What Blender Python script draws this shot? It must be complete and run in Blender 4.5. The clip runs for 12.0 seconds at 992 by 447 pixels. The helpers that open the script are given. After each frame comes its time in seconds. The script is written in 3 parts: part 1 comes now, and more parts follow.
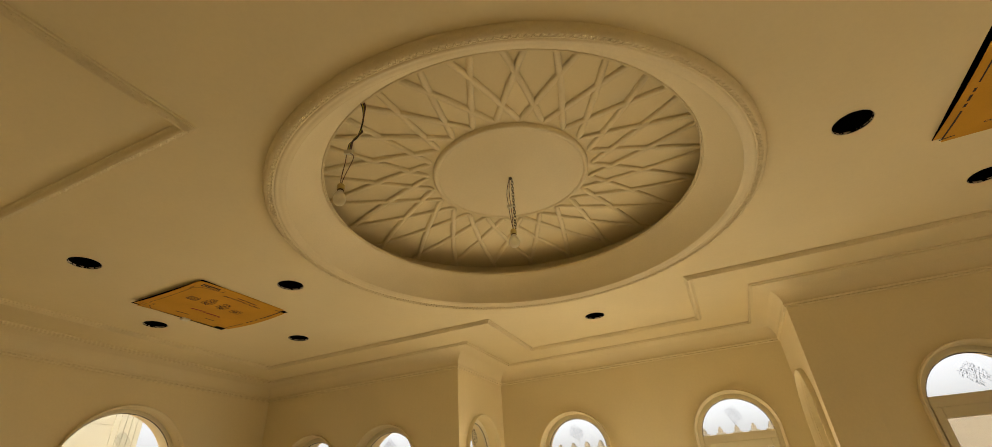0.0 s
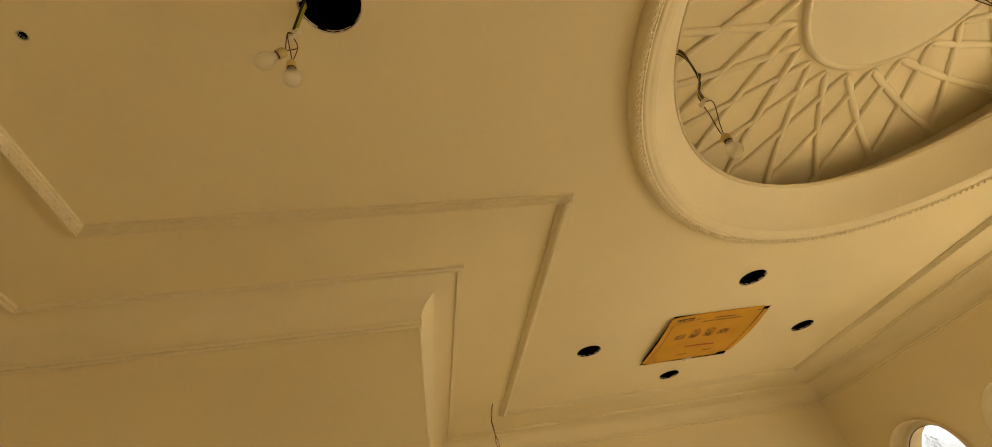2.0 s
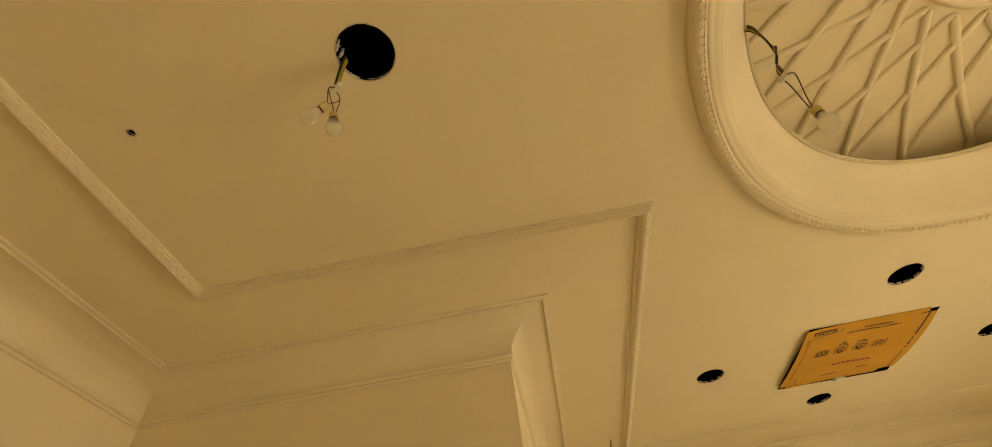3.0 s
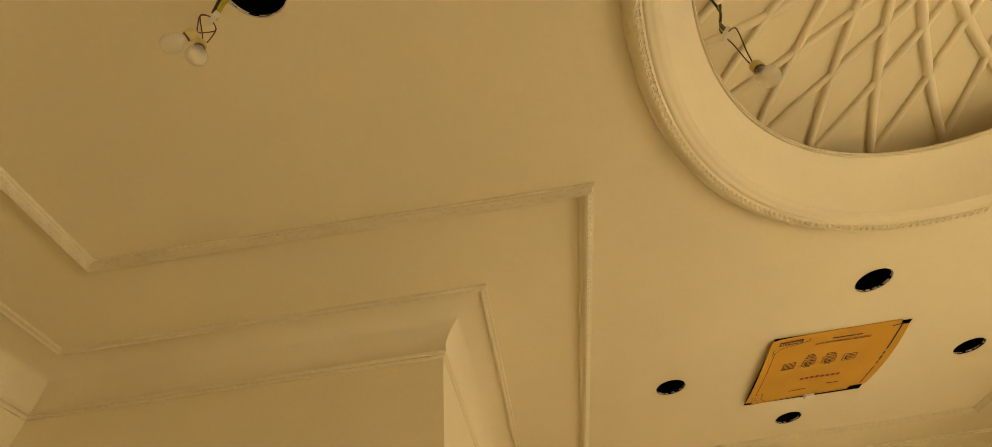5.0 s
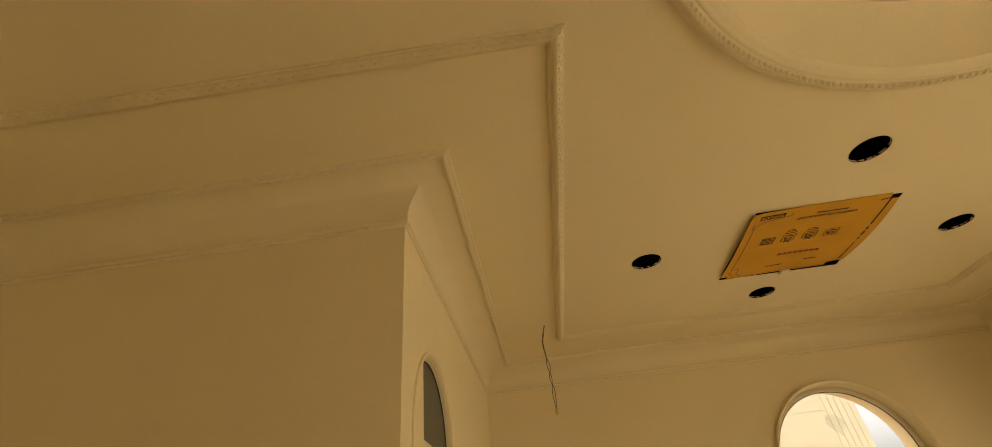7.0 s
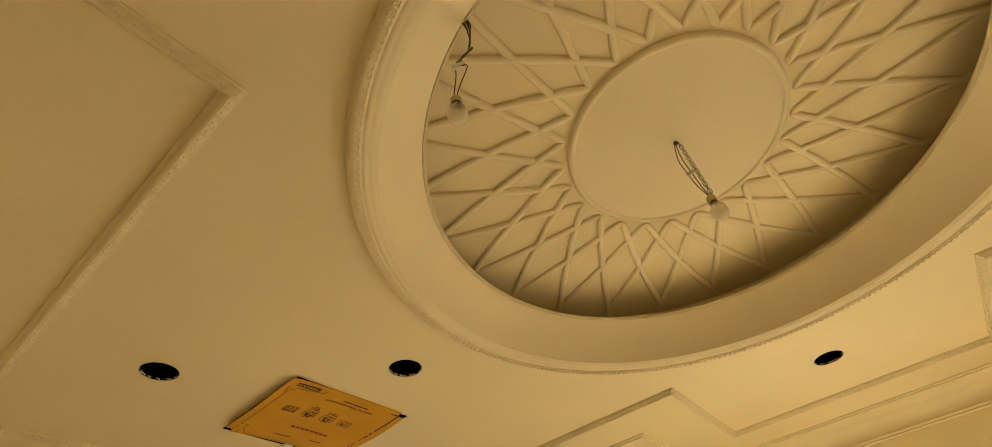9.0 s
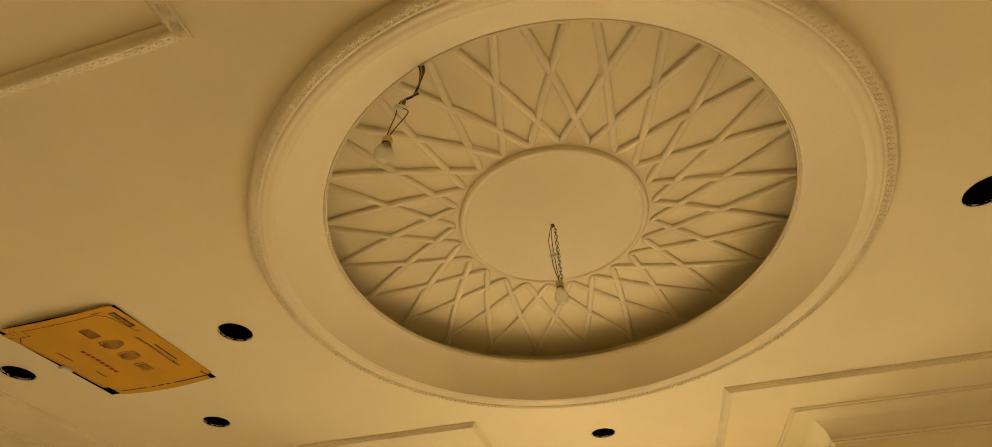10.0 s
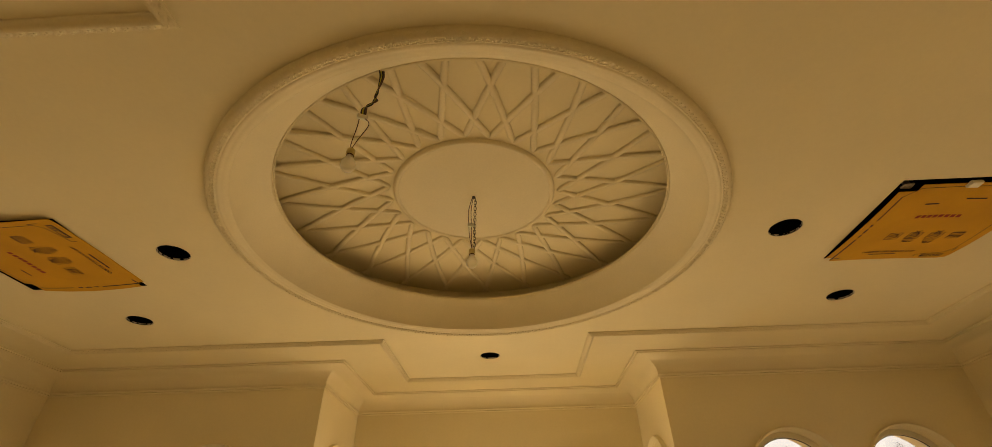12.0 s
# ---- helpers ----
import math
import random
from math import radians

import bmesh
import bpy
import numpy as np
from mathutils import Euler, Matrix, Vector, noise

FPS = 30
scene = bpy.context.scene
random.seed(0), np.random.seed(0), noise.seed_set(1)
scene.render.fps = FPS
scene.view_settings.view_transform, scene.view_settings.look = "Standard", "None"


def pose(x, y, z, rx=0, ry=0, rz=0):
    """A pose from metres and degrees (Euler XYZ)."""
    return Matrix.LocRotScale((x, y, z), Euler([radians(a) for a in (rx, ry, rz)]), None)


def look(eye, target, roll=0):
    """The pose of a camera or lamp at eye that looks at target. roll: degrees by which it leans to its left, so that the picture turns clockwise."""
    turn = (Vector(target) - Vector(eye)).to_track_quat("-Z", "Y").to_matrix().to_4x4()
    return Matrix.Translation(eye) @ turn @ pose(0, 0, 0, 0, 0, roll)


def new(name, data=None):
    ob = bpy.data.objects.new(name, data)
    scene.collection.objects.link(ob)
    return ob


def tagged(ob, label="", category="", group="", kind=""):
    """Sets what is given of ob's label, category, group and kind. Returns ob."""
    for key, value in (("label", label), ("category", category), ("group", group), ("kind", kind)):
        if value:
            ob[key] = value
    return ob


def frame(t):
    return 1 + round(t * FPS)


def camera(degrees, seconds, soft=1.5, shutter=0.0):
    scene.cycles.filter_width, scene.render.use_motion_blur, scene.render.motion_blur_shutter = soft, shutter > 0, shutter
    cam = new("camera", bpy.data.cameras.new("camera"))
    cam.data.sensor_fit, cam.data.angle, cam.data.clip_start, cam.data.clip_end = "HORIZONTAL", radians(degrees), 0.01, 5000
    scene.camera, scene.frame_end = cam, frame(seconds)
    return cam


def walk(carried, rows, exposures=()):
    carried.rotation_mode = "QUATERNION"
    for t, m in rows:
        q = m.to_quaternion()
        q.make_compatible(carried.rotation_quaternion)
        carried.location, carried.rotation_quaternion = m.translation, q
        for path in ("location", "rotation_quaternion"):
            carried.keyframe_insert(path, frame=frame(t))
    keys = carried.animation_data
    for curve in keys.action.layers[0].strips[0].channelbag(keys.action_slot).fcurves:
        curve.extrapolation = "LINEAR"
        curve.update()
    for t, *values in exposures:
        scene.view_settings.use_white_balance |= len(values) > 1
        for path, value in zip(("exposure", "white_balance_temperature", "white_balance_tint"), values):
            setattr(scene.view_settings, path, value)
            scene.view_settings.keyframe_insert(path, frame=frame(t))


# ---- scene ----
cam = camera(92.2, 12.0, soft=0.65)
PATH = [
    (0, (1.006, -2.652, 1.629), (0.337, -1.068, 2.651), -4.0),
    (0.3, (1.02, -2.661, 1.64), (0.206, -1.151, 2.67), -5.8),
    (0.6, (1.023, -2.664, 1.651), (0.071, -1.242, 2.686), -7.9),
    (1, (0.922, -2.635, 1.679), (-0.134, -1.303, 2.732), -11.0),
    (1.5, (0.798, -2.595, 1.693), (-0.536, -1.645, 2.841), -14.1),
    (2, (0.702, -2.487, 1.716), (-0.791, -2.108, 2.992), -13.5),
    (2.5, (0.665, -2.387, 1.718), (-0.808, -2.37, 3.07), -11.2),
    (4.5, (0.401, -2.082, 1.711), (-0.858, -2.139, 3.264), -8.6),
    (5, (0.315, -2.049, 1.718), (-1.023, -2.071, 3.205), -8.1),
    (5.5, (0.18, -2.069, 1.731), (-1.299, -2.113, 3.076), -7.9),
    (6, (0.111, -2.021, 1.739), (-1.516, -2.115, 2.898), -7.1),
    (6.5, (0.088, -1.959, 1.734), (-1.56, -2.154, 2.85), -6.6),
    (8.5, (0.061, -1.795, 1.733), (-1.054, -0.915, 3.141), -7.9),
    (9, (0.075, -1.779, 1.725), (-0.711, -0.646, 3.173), -8.5),
    (9.5, (0.104, -1.878, 1.672), (-0.434, -0.581, 3.096), -5.8),
    (10, (0.194, -2.032, 1.661), (-0.152, -0.676, 3.089), -1.5),
    (10.5, (0.297, -2.217, 1.651), (0.062, -0.829, 3.072), -3.9),
    (11, (0.288, -2.415, 1.655), (0.127, -0.996, 3.055), -2.6),
    (11.5, (0.228, -2.583, 1.622), (0.11, -0.999, 2.837), -0.8),
    (12, (0.264, -2.657, 1.625), (0.21, -1.01, 2.757), -1.3),
]
walk(cam, [(t, look(eye, target, roll)) for t, eye, target, roll in PATH], [(0.0, 1.43, 6780, 12), (2.5, 2.10, 6930, 12), (5.5, 2.16, 6680, 11), (6.5, 1.56, 7380, 15), (8.5, 1.78, 7130, 11), (10.5, 1.76, 7580, 14), (11.5, 1.69, 7580, 15), (12.0, 1.33, 8100, 16)])

# ---------------------------------------------------------------- light
world = bpy.data.worlds.new("sky")
scene.world = world
world.use_nodes = True
wn, wl = world.node_tree.nodes, world.node_tree.links
wn.clear()
SUN_EL, SUN_ROT = radians(52), radians(165)
sky = wn.new("ShaderNodeTexSky")
sky.sky_type, sky.sun_disc = "NISHITA", False
sky.sun_elevation, sky.sun_rotation = SUN_EL, SUN_ROT
sky.air_density, sky.dust_density, sky.ozone_density = 1.0, 6.0, 0.5
bg = wn.new("ShaderNodeBackground")
bg.inputs["Strength"].default_value = 0.13
wo = wn.new("ShaderNodeOutputWorld")
grey = wn.new("ShaderNodeHueSaturation")
grey.inputs["Saturation"].default_value = 0.28
grey.inputs["Value"].default_value = 1.1
wl.new(sky.outputs["Color"], grey.inputs["Color"])
wl.new(grey.outputs["Color"], bg.inputs["Color"])
wl.new(bg.outputs["Background"], wo.inputs["Surface"])

sun_data = bpy.data.lights.new("sun", "SUN")
sun_data.energy, sun_data.angle, sun_data.color = 2.2, radians(0.6), (1.0, 0.93, 0.82)
sun = new("sun", sun_data)
sun_way = Vector((math.sin(SUN_ROT) * math.cos(SUN_EL), math.cos(SUN_ROT) * math.cos(SUN_EL), math.sin(SUN_EL)))
sun.matrix_basis = look(sun_way * 30, (0, 0, 0))


def window_light(x, y, z, w, h, rz, watts):
    """Daylight of one glazed door, in its opening, shining into the room."""
    d = bpy.data.lights.new("window_light", "AREA")
    d.shape, d.size, d.size_y, d.energy, d.color = "RECTANGLE", w, h, watts, (1.0, 0.92, 0.70)
    new("window_light", d).matrix_basis = pose(x, y, z, -64, 0, rz)


# ---------------------------------------------------------------- materials
def material(name, col, rough=0.6, metal=0.0, var=0.06, big=0.7, fine=60.0, bump=0.08, grain=0.03, spec=0.4):
    """A painted or solid surface: broad patches, fine grain and a little relief."""
    m = bpy.data.materials.new(name)
    m.use_nodes = True
    n, l = m.node_tree.nodes, m.node_tree.links
    b = n["Principled BSDF"]
    tc = n.new("ShaderNodeTexCoord")
    na, nb = n.new("ShaderNodeTexNoise"), n.new("ShaderNodeTexNoise")
    na.inputs["Scale"].default_value, na.inputs["Detail"].default_value = big, 5
    nb.inputs["Scale"].default_value, nb.inputs["Detail"].default_value = fine, 4
    for t in (na, nb):
        l.new(tc.outputs["Object"], t.inputs["Vector"])
    ra, rb = n.new("ShaderNodeMapRange"), n.new("ShaderNodeMapRange")
    ra.inputs["From Min"].default_value, ra.inputs["From Max"].default_value = 0.3, 0.7
    ra.inputs["To Min"].default_value, ra.inputs["To Max"].default_value = 1 - var, 1 + var
    rb.inputs["From Min"].default_value, rb.inputs["From Max"].default_value = 0.3, 0.7
    rb.inputs["To Min"].default_value, rb.inputs["To Max"].default_value = 1 - grain, 1 + grain
    l.new(na.outputs["Fac"], ra.inputs["Value"])
    l.new(nb.outputs["Fac"], rb.inputs["Value"])
    mul = n.new("ShaderNodeMath")
    mul.operation = "MULTIPLY"
    l.new(ra.outputs["Result"], mul.inputs[0])
    l.new(rb.outputs["Result"], mul.inputs[1])
    sc = n.new("ShaderNodeVectorMath")
    sc.operation = "SCALE"
    sc.inputs[0].default_value = col
    l.new(mul.outputs["Value"], sc.inputs["Scale"])
    l.new(sc.outputs["Vector"], b.inputs["Base Color"])
    b.inputs["Roughness"].default_value, b.inputs["Metallic"].default_value = rough, metal
    b.inputs["Specular IOR Level"].default_value = spec
    if bump:
        bp = n.new("ShaderNodeBump")
        bp.inputs["Strength"].default_value, bp.inputs["Distance"].default_value = bump, 0.004
        add = n.new("ShaderNodeMath")
        add.operation = "ADD"
        l.new(na.outputs["Fac"], add.inputs[0])
        l.new(nb.outputs["Fac"], add.inputs[1])
        l.new(add.outputs["Value"], bp.inputs["Height"])
        l.new(bp.outputs["Normal"], b.inputs["Normal"])
    return m


def glass(name, col, rough, trans=1.0):
    m = bpy.data.materials.new(name)
    m.use_nodes = True
    b = m.node_tree.nodes["Principled BSDF"]
    b.inputs["Base Color"].default_value = (*col, 1)
    b.inputs["Roughness"].default_value, b.inputs["Transmission Weight"].default_value = rough, trans
    b.inputs["IOR"].default_value = 1.45
    return m


CEIL = material("ceiling_paint", (0.84, 0.72, 0.47), 0.75, var=0.035, big=0.9, fine=45, bump=0.05, grain=0.012)
WALL = material("wall_paint", (0.84, 0.72, 0.47), 0.7, var=0.04, big=0.8, fine=40, bump=0.07, grain=0.015)
MOULD = material("moulding_gypsum", (0.83, 0.715, 0.48), 0.6, var=0.03, big=2.0, fine=80, bump=0.06, grain=0.02)
FLOOR = material("floor_screed", (0.78, 0.68, 0.50), 0.6, var=0.15, big=0.9, fine=25, bump=0.3, grain=0.08)
# near-black colour that stands in for the darkness of unlit spaces
BLACK = material("shade_black", (0.006, 0.006, 0.006), 0.95, var=0.2, bump=0, spec=0.1)
PVC = material("window_frame_pvc", (0.78, 0.70, 0.52), 0.4, var=0.02, bump=0.02, grain=0.01)
CARD = material("template_cardboard", (0.64, 0.325, 0.022), 0.8, var=0.09, big=3.0, fine=140, bump=0.1, grain=0.05)
INK = material("black_print", (0.035, 0.02, 0.01), 0.7, var=0.1, bump=0)
RED = material("red_print", (0.33, 0.045, 0.015), 0.7, var=0.1, bump=0)
BROWN = material("brown_print", (0.065, 0.026, 0.008), 0.7, var=0.1, bump=0)
WIRE_K = material("black_wire", (0.02, 0.018, 0.015), 0.45, var=0.1, bump=0)
WIRE_Y = material("yellow_green_wire", (0.50, 0.42, 0.03), 0.45, var=0.15, bump=0)
WIRE_R = material("brown_wire", (0.12, 0.055, 0.03), 0.45, var=0.1, bump=0)
HOLDER = material("cream_lamp_holder", (0.64, 0.49, 0.18), 0.4, var=0.04, bump=0)
WHITE = material("white_plastic", (0.80, 0.74, 0.58), 0.35, var=0.03, bump=0)
CHAIN = material("dark_metal_chain", (0.10, 0.08, 0.055), 0.4, metal=0.9, var=0.2, big=30, bump=0)
FOIL = material("foil_duct", (0.55, 0.50, 0.42), 0.35, metal=0.9, var=0.3, big=30, bump=0.4)
RAW = material("raw_gypsum_edge", (0.62, 0.55, 0.42), 0.9, var=0.15, big=20, fine=200, bump=0.4)
SAND = material("sand_ground", (0.28, 0.22, 0.15), 0.95, var=0.15, big=0.2, fine=8, bump=0.3)
STONE = material("facade_stone", (0.52, 0.485, 0.34), 0.8, var=0.06, big=0.5, fine=30, bump=0.1)
PARAPET = material("boundary_wall_paint", (0.170, 0.145, 0.098), 0.85, var=0.06, big=0.5, fine=20, bump=0.1)
RUBBER = material("dark_glass_seal", (0.06, 0.045, 0.03), 0.7, var=0.1, bump=0)
MARKER = material("marker_ink", (0.03, 0.03, 0.04), 0.5, var=0.05, bump=0)
PANE = glass("clear_glass", (1, 1, 1), 0.0)
FROST = glass("grey_frosted_glass", (0.13, 0.13, 0.10), 0.5, 0.1)
BULB = glass("frosted_bulb_glass", (0.97, 0.93, 0.83), 0.40, 0.72)
BULB.node_tree.nodes["Principled BSDF"].inputs["IOR"].default_value = 1.06


# ---------------------------------------------------------------- mesh helpers
def part(name, bm, mat, parent=None, label="", smooth=False):
    me = bpy.data.meshes.new(name)
    bmesh.ops.recalc_face_normals(bm, faces=bm.faces)
    bm.to_mesh(me)
    bm.free()
    me.materials.append(mat)
    if smooth:
        me.shade_smooth()
        me.set_sharp_from_angle(angle=radians(38))
    ob = new(name, me)
    ob.parent = parent
    if label:
        tagged(ob, label)
    return ob


def thing(name, place=(0, 0, 0), label="", category="", group="", kind=""):
    ob = new(name)
    ob.location = place
    ob.empty_display_size = 0.1
    return tagged(ob, label, category, group, kind)


def box(bm, x0, x1, y0, y1, z0, z1):
    v = [bm.verts.new((x, y, z)) for z in (z0, z1) for x, y in ((x0, y0), (x1, y0), (x1, y1), (x0, y1))]
    for f in ((3, 2, 1, 0), (4, 5, 6, 7), (0, 1, 5, 4), (1, 2, 6, 5), (2, 3, 7, 6), (3, 0, 4, 7)):
        bm.faces.new([v[i] for i in f])


def tube(bm, pts, r, n=8, closed=False):
    """A round wire of radius r along pts."""
    pts = [Vector(p) for p in pts]
    k = len(pts)
    rings = []
    up = Vector((0.13, 0.31, 0.94)).normalized()
    for i, p in enumerate(pts):
        a = pts[(i - 1) % k] if closed or i else p
        b = pts[(i + 1) % k] if closed or i < k - 1 else p
        d = (b - a).normalized()
        s = d.cross(up)
        s = s.normalized() if s.length > 1e-4 else d.cross(Vector((1, 0, 0))).normalized()
        up = s.cross(d).normalized()
        rings.append([bm.verts.new(p + r * (math.cos(q) * s + math.sin(q) * up)) for q in [2 * math.pi * j / n for j in range(n)]])
    for i in range(k if closed else k - 1):
        a, b = rings[i], rings[(i + 1) % k]
        for j in range(n):
            bm.faces.new((a[j], a[(j + 1) % n], b[(j + 1) % n], b[j]))
    if not closed:
        bm.faces.new(rings[0][::-1])
        bm.faces.new(rings[-1])


def lathe(bm, prof, n=24, cx=0.0, cy=0.0, cap=False):
    """Turns (radius, z) pairs about an upright axis."""
    rings = []
    for r, z in prof:
        if r < 1e-6:
            rings.append([bm.verts.new((cx, cy, z))])
        else:
            rings.append([bm.verts.new((cx + r * math.cos(2 * math.pi * j / n), cy + r * math.sin(2 * math.pi * j / n), z)) for j in range(n)])
    for a, b in zip(rings, rings[1:]):
        for j in range(n):
            q = (j + 1) % n
            if len(a) == 1:
                bm.faces.new((a[0], b[j], b[q]))
            elif len(b) == 1:
                bm.faces.new((a[j], b[0], a[q]))
            else:
                bm.faces.new((a[j], a[q], b[q], b[j]))


def curve_pts(ctrl, n=8):
    """A smooth line through the control points."""
    c = [Vector(p) for p in ctrl]
    out = []
    for i in range(len(c) - 1):
        p0, p1, p2, p3 = c[max(i - 1, 0)], c[i], c[i + 1], c[min(i + 2, len(c) - 1)]
        for j in range(n):
            t = j / n
            out.append(0.5 * (2 * p1 + (p2 - p0) * t + (2 * p0 - 5 * p1 + 4 * p2 - p3) * t * t + (3 * p1 - p0 - 3 * p2 + p3) * t ** 3))
    out.append(c[-1])
    return out


# ---------------------------------------------------------------- plan
H = 3.30
XW, XE, YN, YS = -4.80, 4.86, 2.445, -2.445
AX, YA = 1.775, 3.70
SX, YSS = 1.772, -4.612
PLAN = [(XW, YS), (-SX, YS), (-SX, YSS), (SX, YSS), (SX, YS), (XE, YS), (XE, YN), (AX, YN), (AX, YA), (-AX, YA), (-AX, YN), (XW, YN)]
RC = Vector((0.03, -0.005))
T = 0.36


def inset(poly, d):
    """The plan's outline moved inwards by d, mitred."""
    out, k = [], len(poly)
    for i in range(k):
        p, a, b = Vector(poly[i]), Vector(poly[i - 1]), Vector(poly[(i + 1) % k])
        n1, n2 = (p - a).normalized(), (b - p).normalized()
        n1, n2 = Vector((-n1.y, n1.x)), Vector((-n2.y, n2.x))
        out.append(p + d * (n1 + n2) / (1 + n1.dot(n2)))
    return out


def sweep(bm, prof, poly):
    """A profile of (inset, z) pairs, run round the whole outline."""
    rows = [[bm.verts.new((p.x, p.y, z)) for p in inset(poly, d)] for d, z in prof]
    k = len(poly)
    for a, b in zip(rows, rows[1:]):
        for i in range(k):
            j = (i + 1) % k
            bm.faces.new((a[i], a[j], b[j], b[i]))


# ceiling sheet, with its round opening, lamp holes and the two square openings
DOWN = [(-1.97, -0.03, 0.1), (-2.906, 1.016, 0.1), (-2.856, -1.069, 0.1), (-3.643, -0.027, 0.1), (0.012, 2.193, 0.1), (2.031, -0.038, 0.1), (2.942, 1.013, 0.1)]
BIG_HOLE = (-0.018, -2.666, 0.098)
SMALL_HOLE = (-0.126, -3.56, 0.014)
SHEETS = [(-2.873, -0.027, 0.435, 90, 0.8, 1), (2.925, -0.045, 0.435, 0, -2.2, -1)]


def ring_loop(bm, cx, cy, r, n, z):
    v = [bm.verts.new((cx + r * math.cos(2 * math.pi * j / n), cy + r * math.sin(2 * math.pi * j / n), z)) for j in range(n)]
    return [bm.edges.new((v[j], v[(j + 1) % n])) for j in range(n)]


def build_ceiling():
    bm = bmesh.new()
    v = [bm.verts.new((p.x, p.y, H)) for p in inset(PLAN, -0.05)]
    edges = [bm.edges.new((v[i], v[(i + 1) % len(v)])) for i in range(len(v))]
    edges += ring_loop(bm, RC.x, RC.y, 1.50, 128, H)
    for x, y, r in DOWN + [BIG_HOLE]:
        edges += ring_loop(bm, x, y, r, 32, H)
    edges += ring_loop(bm, *SMALL_HOLE, 12, H)
    for x, y, h, *_ in SHEETS:
        q = [bm.verts.new((x + sx * h, y + sy * h, H)) for sx, sy in ((-1, -1), (1, -1), (1, 1), (-1, 1))]
        edges += [bm.edges.new((q[i], q[(i + 1) % 4])) for i in range(4)]
    bmesh.ops.triangle_fill(bm, use_beauty=True, edges=edges, normal=(0, 0, -1))
    ext = bmesh.ops.extrude_face_region(bm, geom=list(bm.faces))
    bmesh.ops.translate(bm, vec=(0, 0, 0.014), verts=[g for g in ext["geom"] if isinstance(g, bmesh.types.BMVert)])
    return tagged(part("ceiling", bm, CEIL), "cream painted gypsum board ceiling with cut openings", "ceiling", kind="structure")


build_ceiling()

# dark space above the ceiling, closed by an added, unseen slab against sky light
bm = bmesh.new()
box(bm, XW - T - 0.1, XE + T + 0.1, YSS - T - 0.1, YA + T + 0.1, 4.10, 4.30)
tagged(part("sky_blocker_slab", bm, BLACK), "added black slab above the suspended ceiling that blocks sky light", "slab", kind="structure")
bm = bmesh.new()
box(bm, XW - T, XE + T, YSS - T, YA + T, -0.2, 0.0)
tagged(part("floor", bm, FLOOR), "bare sand-coloured screed floor", "floor", kind="structure")


def arch(cx, a, z0, zs, n=20):
    """An arched opening's outline from its left foot over the top to its right foot."""
    return [(cx - a, z0)] + [(cx - a * math.cos(math.pi * j / n), zs + a * math.sin(math.pi * j / n)) for j in range(n + 1)] + [(cx + a, z0)]


SPRING, ALCOVE_SPRING = 2.122, 2.184


def wall(name, u0, u1, holes, m, label):
    """An upright wall from u0 to u1, its face at local y = 0 and its body behind it, with arched doorways (centre, half width)."""
    bm = bmesh.new()
    out = [(u0, 0.0)]
    for c, a, *zs in sorted(holes):
        out += arch(c, a, 0.0, zs[0] if zs else SPRING, 28)
    out += [(u1, 0.0), (u1, 4.1), (u0, 4.1)]
    f = bm.faces.new([bm.verts.new((u, 0, z)) for u, z in out])
    ext = bmesh.ops.extrude_face_region(bm, geom=[f])
    bmesh.ops.translate(bm, vec=(0, T, 0), verts=[g for g in ext["geom"] if isinstance(g, bmesh.types.BMVert)])
    ob = part(name, bm, WALL)
    ob.matrix_basis = m
    return tagged(ob, label, "wall", kind="structure")


R = 0.430
N_POSE, S_POSE = lambda y: pose(0, y, 0), lambda y: pose(0, y, 0, 0, 0, 180)
W_POSE, E_POSE = lambda x: pose(x, 0, 0, 0, 0, 90), lambda x: pose(x, 0, 0, 0, 0, -90)
PLASTER = "cream painted plaster wall with arched openings"
PLAIN = "plain cream painted plaster wall"
wall("wall_north_west", XW - T, -AX - T, [(-2.79, R), (-3.93, R)], N_POSE(YN), PLASTER)
wall("wall_north_east", AX + T, XE + T, [(2.89, R), (3.98, R)], N_POSE(YN), PLASTER)
wall("wall_alcove_north", -AX - T, AX + T, [(-0.825, R, ALCOVE_SPRING), (1.058, R, ALCOVE_SPRING)], N_POSE(YA), PLASTER)
wall("wall_alcove_west", YN, YA, [(3.07, R, ALCOVE_SPRING)], W_POSE(-AX), PLASTER)
wall("wall_alcove_east", -YA, -YN, [(-3.07, R, ALCOVE_SPRING)], E_POSE(AX), PLASTER)
wall("wall_west", YS - T, YN, [(0.735, 0.640, 2.160)], W_POSE(XW), PLASTER)
# the east doorway is added out of view, to let lamp light in
wall("wall_east", -YN, -YS + T, [(-0.735, 0.640, 2.160)], E_POSE(XE), PLASTER)
wall("wall_south_west", SX + T, -XW, [(2.39, R, 2.200)], S_POSE(YS), PLASTER)
wall("wall_south_east", -XE, -SX - T, [], S_POSE(YS), PLAIN)
wall("wall_arm_west", YSS - T, YS, [], W_POSE(-SX), PLAIN)
wall("wall_arm_east", -YS, -YSS + T, [], E_POSE(SX), PLAIN)
wall("wall_south", -SX, SX, [], S_POSE(YSS), PLAIN)

